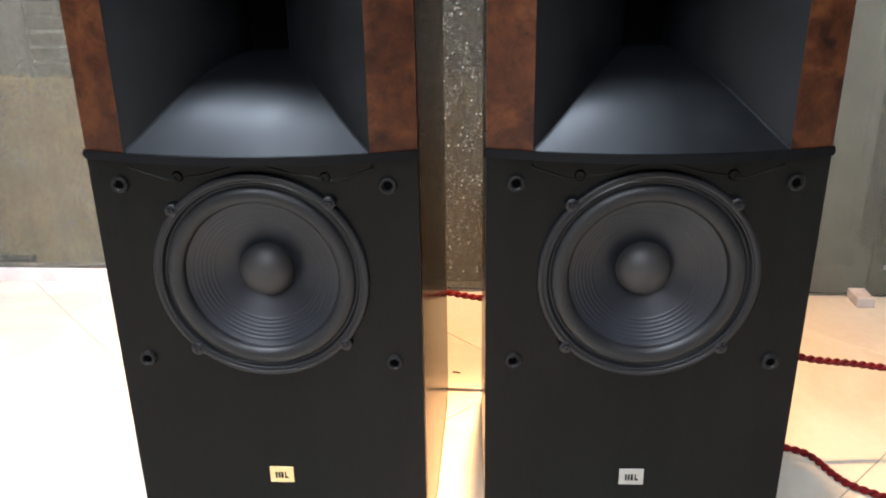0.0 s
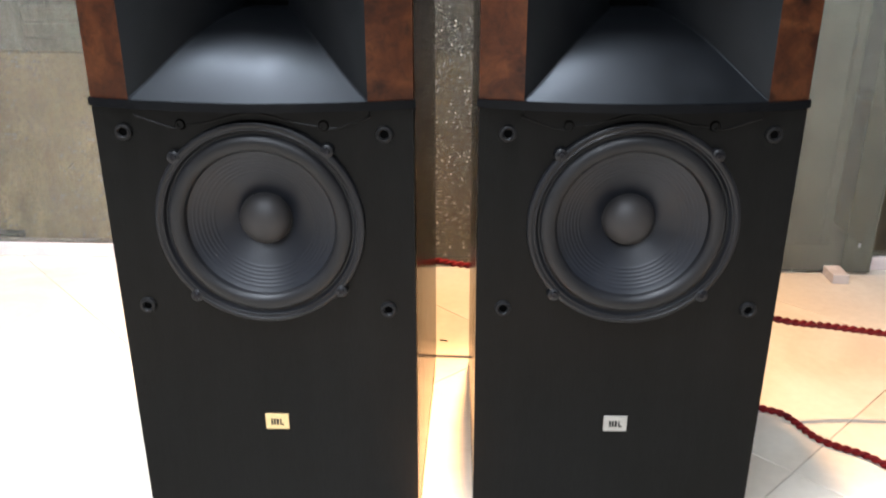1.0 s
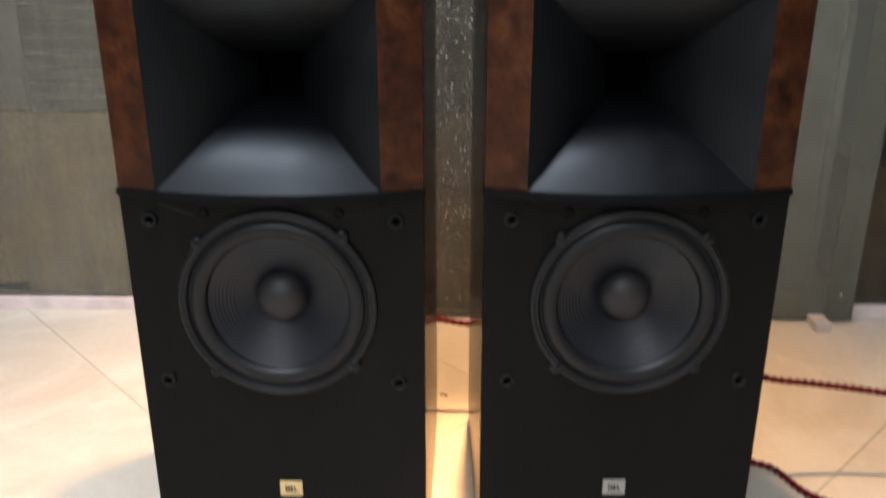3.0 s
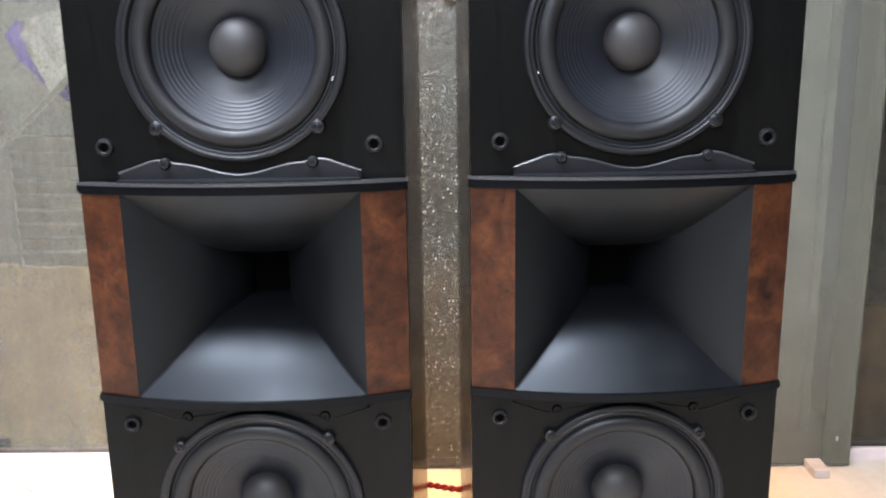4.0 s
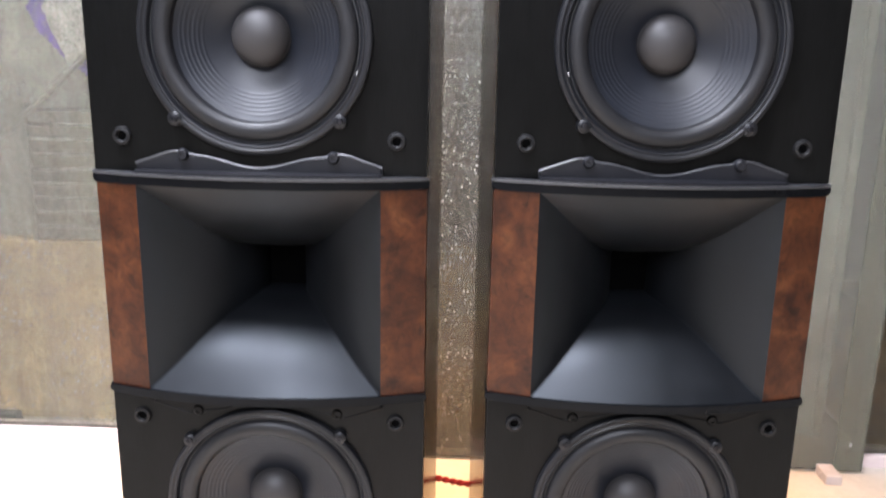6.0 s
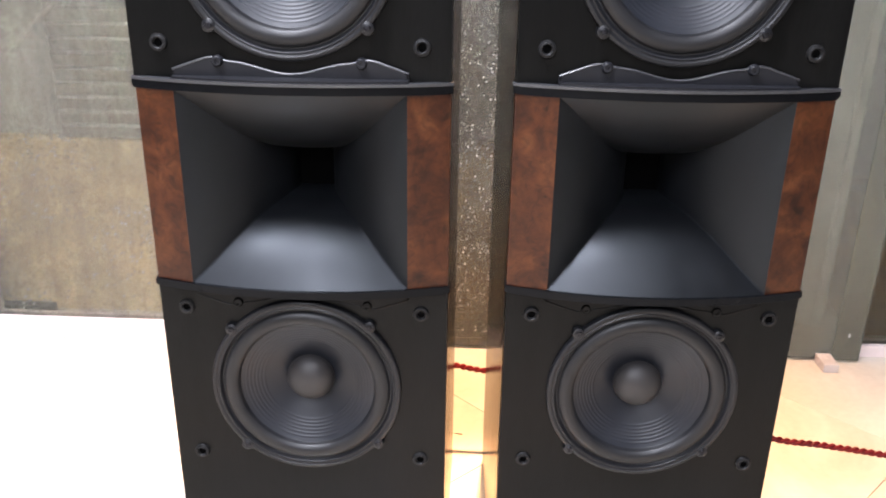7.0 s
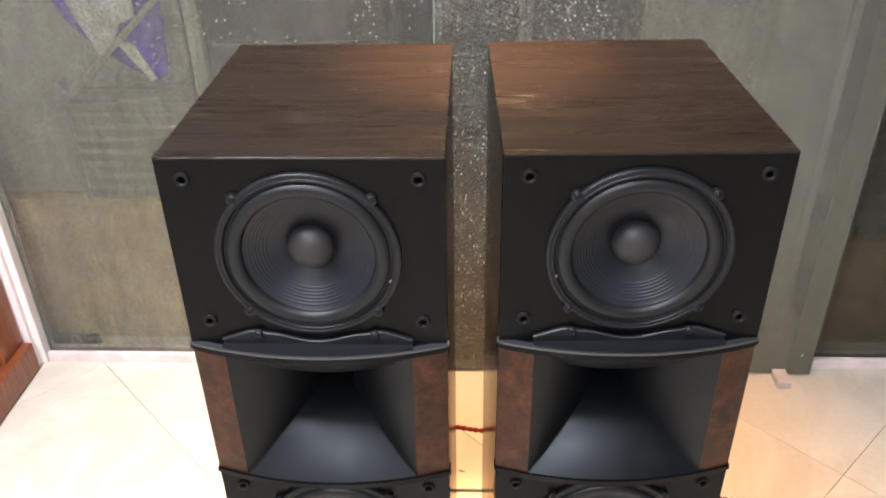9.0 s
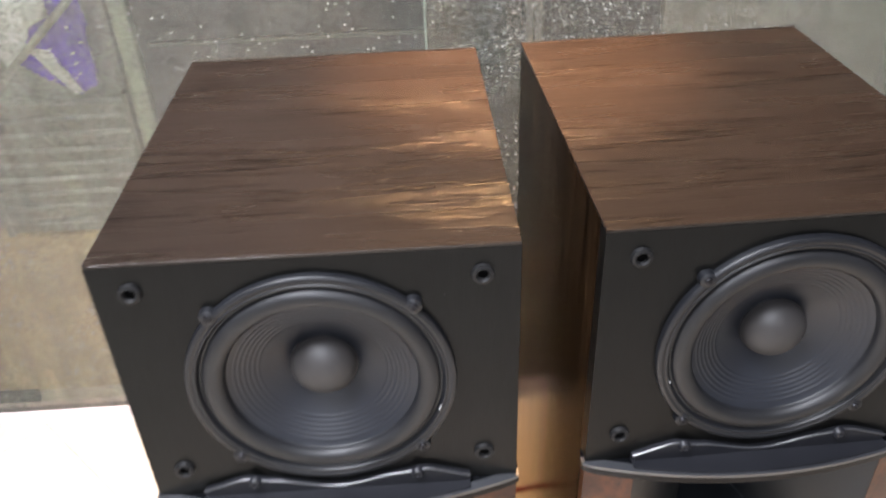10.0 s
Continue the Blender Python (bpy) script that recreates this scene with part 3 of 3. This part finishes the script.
        for x in (-0.0765, 0.0765):
            out = 0.0 if sign > 0 else 0.0045
            s = lathe([(0.0, -0.0092), (0.0022, -0.0092), (0.0024, -0.0104), (0.0044, -0.0104), (0.0058, -0.0088), (0.0064, -0.005 + out)], 16)
            part("flange_screw", s, flange_mat, fl, "", True, Matrix.Translation((x, out, z + sign * 0.0185)))
    woofer(sp, 0.920, 0)
    for x, z, long in rim_flecks:      # flecks on the rim of the upper driver: left a bare chip, right a painted highlight
        a = math.atan2(z, x)
        fleck = [(0.1062 * math.cos(a + k), -0.0072, 0.920 + 0.1062 * math.sin(a + k)) for k in (-long, -long / 2, 0, long / 2, long)]
        part("rim_fleck", tube(fleck, 0.0007, 6), SLATE, sp, "pale fleck on the black driver rim", True)
    woofer(sp, 0.409, turn)
    for x in (-0.140, 0.140):
        for z in (0.308, 0.512, 0.820, 1.026):
            s = lathe([(0.0, -0.0002), (0.0046, -0.0004), (0.0048, -0.0030), (0.0062, -0.0044), (0.0088, -0.0036), (0.0098, 0.0005)], 24)
            k = part("grille_socket", s, SOCKET, sp, "", True, Matrix.Translation((x, 0, z)))
            # Flat black disc paints the shade inside the socket.
            part("socket_shade", lathe([(0.0, -0.0008), (0.0044, -0.0008)], 16), VOID, k)
    b = part("badge", box(-0.0142, 0.0142, -0.0022, 0.0, 0.1445, 0.1655, 0.0006), badge, sp, badge_label)
    for x, w, h in ((-0.0063, 0.0022, 0.0085), (-0.0030, 0.0022, 0.0085), (0.0006, 0.0028, 0.0085), (0.0045, 0.0016, 0.0085), (0.0066, 0.0026, 0.0022)):
        part("mark_bar", box(x - w / 2, x + w / 2, -0.0027, -0.0020, 0.1507, 0.1507 + h), BLACK, b)
    for x in (-0.150, 0.150):
        for y in (0.014, DEEP - 0.03):
            f = lathe([(0.0, 0.0), (0.0115, 0.0), (0.0140, 0.003), (0.0150, 0.010), (0.0150, 0.0185), (0.0, 0.0185)], 20)
            bmesh.ops.rotate(f, verts=f.verts, cent=(0, 0, 0), matrix=Matrix.Rotation(radians(90), 3, "X"))
            part("foot", f, BLACK, sp, "short round black rubber foot", True, Matrix.Translation((x, y, 0.0)))
    return sp


loudspeaker(pose(0, 0, 0), GOLD, "gold badge with dark marks", "tall black loudspeaker, burl horn cheeks, gold badge, on tiles", 3, ((0.100, -0.033, 0.022),))
loudspeaker(pose(0.4105, 0.0135, 0, 0, 0, 1.6), SILVER, "silver badge with dark marks", "tall black loudspeaker, burl horn cheeks, silver badge, on tiles", 0, ((-0.101, -0.030, 0.015),))

# ---- glass partition ----


def pane(name, x0, x1, y, label, glass=None):
    g = tagged(part(name, box(x0, x1, y - 0.004, y + 0.004, 0.006, 2.25), glass or FROST), label, "glass pane", kind="structure")
    for x in (x0, x1):
        part("glass_edge", box(x - 0.0015, x + 0.0015, y - 0.0045, y + 0.0045, 0.006, 2.25), EDGE, g, "pale green polished glass edge")
    return g


pane("window_1", -0.985, 0.300, 0.925, "fixed pane of pebbled frosted glass")
pane("window_2", 1.114, 2.35, 0.925, "fixed pane of smoky lightly frosted glass", SMOKY)
door = pane("door_1", 0.120, 1.112, 0.880, "sliding door of pebbled frosted glass")
part("edge_band", box(1.050, 1.1125, 0.8705, 0.8755, 0.006, 2.25, 0.001), PALEGLASS, door, "pale greenish frosted edge band")
pull = lathe([(0.0, 0.005), (0.016, 0.0045), (0.024, 0.003), (0.027, -0.001), (0.029, -0.006), (0.0335, -0.0065), (0.036, -0.002), (0.036, 0.002)], 48)
part("finger_pull", pull, CHROME, door, "round chrome finger pull", True, Matrix.Translation((0.229, 0.8690, 1.066)))
prof = thing("edge_profile", "grey metal edge profile closing the fixed glass", "edge profile")
part("channel", box(0.303, 0.316, 0.912, 0.938, 0.006, 2.249, 0.001), SLATE, prof)
part("channel", box(0.3195, 0.3330, 0.912, 0.938, 0.006, 2.249, 0.001), SLATE, prof)
part("seal", box(0.2940, 0.3028, 0.916, 0.9205, 0.006, 2.249), VOID, prof, "black rubber seal")
part("seal", box(0.3162, 0.3193, 0.920, 0.934, 0.006, 2.249), VOID, prof, "black rubber seal")
for x0, x1, nm in ((-0.985, 0.12, "trim_rail"), (1.106, 2.35, "trim_rail_east")):
    bm = box(x0, x1, 0.902, 0.916, 0.0, 0.030, 0.002)
    box(x0, x1, 0.934, 0.948, 0.0, 0.030, 0.002, 2, bm)
    box(x0, x1, 0.9165, 0.9335, 0.0, 0.005, 0, 2, bm)
    tagged(part(nm, bm, RAIL), "pinkish white floor channel holding the glass", "floor rail", kind="structure")
jm = box(-1.070, -0.986, 0.893, 0.955, 0.0, 2.25, 0.003)
box(-1.070, -1.004, 0.878, 0.8928, 0.0, 2.25, 0.002, 2, jm)
tagged(part("trim_jamb", jm, JAMB), "chipped white painted door jamb", "door jamb", kind="structure")
st = thing("door_stop", "small clear plastic floor guide at the sliding glass", "door guide")
part("guide_block", box(1.011, 1.046, 0.817, 0.874, 0.0, 0.022, 0.003), STOP, st)

# open hardwood door leaf along the side
leaf = thing("wooden_door", "open red-brown hardwood door leaf beside the jamb", "door")
part("stile", box(-1.058, -1.020, 0.775, 0.872, 0.0925, 2.1, 0.003), REDWOOD, leaf)
part("stile", box(-1.058, -1.020, 0.020, 0.117, 0.0925, 2.1, 0.003), REDWOOD, leaf)
part("bottom_rail", box(-1.060, -0.996, 0.020, 0.874, 0.004, 0.092, 0.008, 3), REDWOOD, leaf, "thick moulded hardwood bottom rail")
part("door_panel", box(-1.047, -1.031, 0.1172, 0.7748, 0.0925, 2.0, 0.002), REDWOOD, leaf)
part("top_rail", box(-1.058, -1.020, 0.1172, 0.7748, 2.0003, 2.1, 0.003), REDWOOD, leaf)

# ---- behind the glass ----
SHELF = plastic("dull_shelf", (0.20, 0.20, 0.18), 0.6, 60, 0.2, 0.15)
PALE = plastic("pale_board", (0.50, 0.50, 0.45), 0.6, 60, 0.2, 0.15)
GREENISH = plastic("pale_green_paint", (0.50, 0.56, 0.44), 0.6, 60, 0.2, 0.15)
SLAT = plastic("grey_slat", (0.40, 0.40, 0.36), 0.6, 60, 0.2, 0.15)
tagged(part("low_wall", box(-1.06, 0.555, 1.02, 1.09, 0.0, 0.455, 0.004), BEIGE), "low beige plastered ledge behind the glass", "low wall", kind="structure")


def board(x0, x1, z0, z1, label, face):
    t = thing("leaning_board", label, "board")
    part("sheet", box(x0, x1, 1.060, 1.078, z0, z1, 0.003), face, t)
    part("edge_strip", box(x1 + 0.0005, x1 + 0.022, 1.052, 1.080, z0, z1, 0.002), face, t)
    return t


board(-1.05, -0.510, 0.4555, 2.10, "tall pale grey board standing on the ledge", PALE)
board(0.60, 1.074, 0.0, 2.00, "tall pale greenish board standing behind the glass", PALE)
shutter = thing("slatted_panel", "grey slatted panel standing on the beige ledge", "slatted panel")
for k in range(9):
    z = 0.462 + 0.034 * k
    bm = box(-0.80, -0.49, -0.008, 0.008, -0.0172, 0.0172, 0.003)
    part("slat", bm, SLAT, shutter, at=pose(0, 1.030, z + 0.013, 25))
for x in (-0.806, -0.484):
    part("stile", box(x - 0.006, x + 0.006, 1.018, 1.042, 0.4555, 0.775, 0.001), SLAT, shutter)
pole = thing("upright_pole", "slim pale green upright pole behind the glass", "pole")
part("rod", box(-0.458, -0.424, 0.985, 1.012, 0.0, 2.2, 0.008, 3), GREENISH, pole)
shelf = thing("wall_shelf", "thin pale shelf edge behind the glass", "shelf")
part("shelf_board", box(-0.420, 0.25, 1.045, 1.055, 0.858, 0.865, 0.001), SHELF, shelf)
part("bracket", box(-0.30, -0.29, 1.046, 1.055, 0.79, 0.8568, 0.001), SHELF, shelf)
stick = thing("leaning_stick", "pale round stick leaning behind the glass", "stick")
part("shaft", tube([(-0.355, 0.958, 1.125), (-0.60, 0.962, 0.905), (-0.86, 0.966, 0.675)], 0.0075, 12), PALE, stick, "", True)


def crumpled(outline, y, depth, seed, cells=26):
    """A creased sheet inside an (x, z) outline."""
    rnd = random.Random(seed)
    xs, zs = [p[0] for p in outline], [p[1] for p in outline]

    def inside(x, z):
        hit = False
        for (x0, z0), (x1, z1) in zip(outline, outline[1:] + outline[:1]):
            if (z0 > z) != (z1 > z) and x < (x1 - x0) * (z - z0) / (z1 - z0) + x0:
                hit = not hit
        return hit
    bm = bmesh.new()
    grid = {}
    step = (max(xs) - min(xs)) / cells
    rows_ = int((max(zs) - min(zs)) / step) + 1
    for i in range(cells + 1):
        for j in range(rows_ + 1):
            x, z = min(xs) + i * step, min(zs) + j * step
            if inside(x, z):
                q = Vector((x * 14 + seed, z * 14, seed * 1.7))
                grid[i, j] = bm.verts.new((x + rnd.uniform(-0.3, 0.3) * step, y - depth * abs(noise.noise(q)) * 2 - depth * 0.5 * noise.noise(q * 2.3), z + rnd.uniform(-0.3, 0.3) * step))
    for i, j in list(grid):
        quad = [(i, j), (i + 1, j), (i + 1, j + 1), (i, j + 1)]
        if all(q in grid for q in quad):
            bm.faces.new([grid[q] for q in quad])
    ext = bmesh.ops.extrude_face_region(bm, geom=list(bm.faces))
    bmesh.ops.translate(bm, verts=[g for g in ext["geom"] if isinstance(g, bmesh.types.BMVert)], vec=(0, 0.004, 0))
    return bm


bag = thing("hanging_bag", "violet bag with crumpled white film hanging behind glass", "bag")
part("bag_body", crumpled([(-0.745, 1.020), (-0.772, 0.985), (-0.750, 0.935), (-0.690, 0.868), (-0.640, 0.835), (-0.560, 0.782), (-0.522, 0.800), (-0.512, 0.92), (-0.505, 1.03), (-0.64, 1.005)], 1.010, 0.010, 3, 70), PURPLE, bag, "", True)
part("film", crumpled([(-0.700, 1.02), (-0.722, 0.985), (-0.705, 0.935), (-0.668, 0.848), (-0.630, 0.885), (-0.605, 0.93), (-0.565, 0.945), (-0.570, 1.00), (-0.570, 1.055), (-0.64, 1.035)], 0.985, 0.014, 7, 60), WHITE, bag, "crumpled white film", True)
part("film_tail", crumpled([(-0.628, 0.895), (-0.585, 0.885), (-0.540, 0.798), (-0.560, 0.794)], 0.984, 0.008, 11, 40), WHITE, bag, "crumpled white film", True)

crates = thing("storage_pile", "brown and dark goods piled behind the glass", "stored goods")
part("carton", box(1.17, 1.62, 1.02, 1.30, 0.0, 0.335, 0.006), BROWN, crates, "brown carton")
part("bundle", crumpled([(1.16, 0.34), (1.62, 0.34), (1.60, 0.70), (1.42, 0.78), (1.20, 0.66)], 1.05, 0.03, 5, 30), DARK, crates, "dark cloth bundle", True)

# Dark strip added for the shadow line above the floor rail.
offcut = thing("rail_shadow_strip", "dark strip added for the shadow low behind the glass", "timber offcut")
part("dark_strip", box(-1.055, -0.868, 0.962, 0.992, 0.0, 0.034, 0.004), DARK, offcut)
twig = thing("wood_splinter", "tiny dark splinter lying on the tiles", "splinter")
part("splinter", tube([(0.1735, 0.5150, 0.0012), (0.1800, 0.5138, 0.0016), (0.1875, 0.5120, 0.0012)], 0.0012, 6), DARK, twig, "", True)
part("sticker", box(1.0770, 1.0820, 0.8696, 0.8703, 0.066, 0.076, 0.0002, 1), SLATE, door, "small torn white sticker")

# ---- cables ----


def twisted_cable(name, points, label, pitch=0.026):
    rope = thing(name, label, "cable")
    path = smooth_path(points, 0.003)
    for k in range(2):
        strand = []
        for i, p in enumerate(path):
            d = (path[min(i + 1, len(path) - 1)] - path[max(i - 1, 0)]).normalized()
            u = d.cross(Vector((0, 0, 1))).normalized()
            w = u.cross(d)
            a = 2 * math.pi * i * 0.003 / pitch + math.pi * k
            strand.append(p + 0.0028 * (math.cos(a) * u + math.sin(a) * w))
        part("strand", tube(strand, 0.0031, 7), CABLE, rope, "", True)
    return rope


twisted_cable("speaker_cable", [(0.02, 0.436, 0.203), (0.08, 0.468, 0.191), (0.16, 0.476, 0.179), (0.23, 0.474, 0.169), (0.31, 0.470, 0.172), (0.37, 0.456, 0.185)],
              "twisted dark red loudspeaker cable between cabinet backs")
twisted_cable("speaker_cable", [(0.42, 0.455, 0.198), (0.50, 0.478, 0.190), (0.60, 0.395, 0.176), (0.685, 0.305, 0.163), (0.79, 0.302, 0.149), (0.91, 0.299, 0.134), (1.2, 0.29, 0.09),
                                (1.5, 0.27, 0.03), (1.68, 0.25, 0.0062), (2.0, 0.20, 0.0062)],
              "twisted dark red loudspeaker cable sagging towards tiles")
twisted_cable("speaker_cable", [(0.44, 0.458, 0.15), (0.50, 0.49, 0.05), (0.60, 0.37, 0.008), (0.685, 0.303, 0.0062), (0.725, 0.278, 0.0062), (0.754, 0.213, 0.0062), (0.807, 0.174, 0.0062),
                                (0.856, 0.123, 0.0062), (1.0, 0.04, 0.0062), (1.25, -0.02, 0.0062), (1.7, 0.05, 0.0062)],
              "twisted dark red loudspeaker cable curling over tiles")

# ---- ceiling lamps ----
for px, py, sx, sy, watts in PANELS:
    pl = thing("ceiling_light", "long white ceiling light panel, lit", "ceiling light", pose(px, py, 2.9), "ceiling panels")
    part("frame", box(-sx / 2, sx / 2, -sy / 2, sy / 2, -0.012, -0.0005, 0.002), JAMB, pl)
    part("diffuser", box(-sx / 2 + 0.02, sx / 2 - 0.02, -sy / 2 + 0.02, sy / 2 - 0.02, -0.0165, -0.0125), GLOW, pl)
dl = thing("downlight", "round warm ceiling downlight, lit", "ceiling light", pose(LAMP.x, LAMP.y, 2.9))
rim = lathe([(0.0, 0.0), (0.055, 0.0), (0.055, -0.012), (0.045, -0.016), (0.040, -0.010)], 32)
bmesh.ops.rotate(rim, verts=rim.verts, cent=(0, 0, 0), matrix=Matrix.Rotation(radians(-90), 3, "X"))
for v in rim.verts:
    v.co.z = -abs(v.co.z)
part("rim", rim, JAMB, dl, "", True)
bulb = lathe([(0.0, -0.011), (0.036, -0.011)], 24)
bmesh.ops.rotate(bulb, verts=bulb.verts, cent=(0, 0, 0), matrix=Matrix.Rotation(radians(-90), 3, "X"))
for v in bulb.verts:
    v.co.z = -abs(v.co.z)
part("bulb", bulb, WARM, dl)

# ---- floor tiles ----
JOINT = 0.0009
for i, (p0, p1) in enumerate(zip(LINES_P, LINES_P[1:])):
    for m0, m1 in zip(LINES_M, LINES_M[1:]):
        a, b, c, d = p0 + JOINT, p1 - JOINT, m0 + JOINT, m1 - JOINT
        quad = [((p + q) / 2, (p - q) / 2) for p, q in ((a, c), (b, c), (b, d), (a, d))]
        cx, cy = sum(q[0] for q in quad) / 4, sum(q[1] for q in quad) / 4
        if not (-3.0 < cx < 3.6 and -5.6 < cy < 2.8):
            continue
        bm = bmesh.new()
        top = [bm.verts.new((x - cx, y - cy, 0.0)) for x, y in quad]
        low = [bm.verts.new((x - cx, y - cy, -0.006)) for x, y in quad]
        face = bm.faces.new(top)
        for k in range(4):
            bm.faces.new((top[k], low[k], low[(k + 1) % 4], top[(k + 1) % 4]))
        bmesh.ops.bevel(bm, geom=list(face.edges), offset=0.0006, segments=1, affect="EDGES")
        for limit, side in (((-2.599, 0), (-1, 0)), ((3.199, 0), (1, 0)), ((0, -5.199), (0, -1)), ((0, 2.399), (0, 1))):
            bmesh.ops.bisect_plane(bm, geom=list(bm.verts) + list(bm.edges) + list(bm.faces), plane_co=(limit[0] - cx, limit[1] - cy, 0),
                                   plane_no=(*side, 0), clear_outer=True)
        if not bm.faces:
            bm.free()
            continue
        part("tile", bm, TILE, floor, at=Matrix.Translation((cx, cy, 0)))
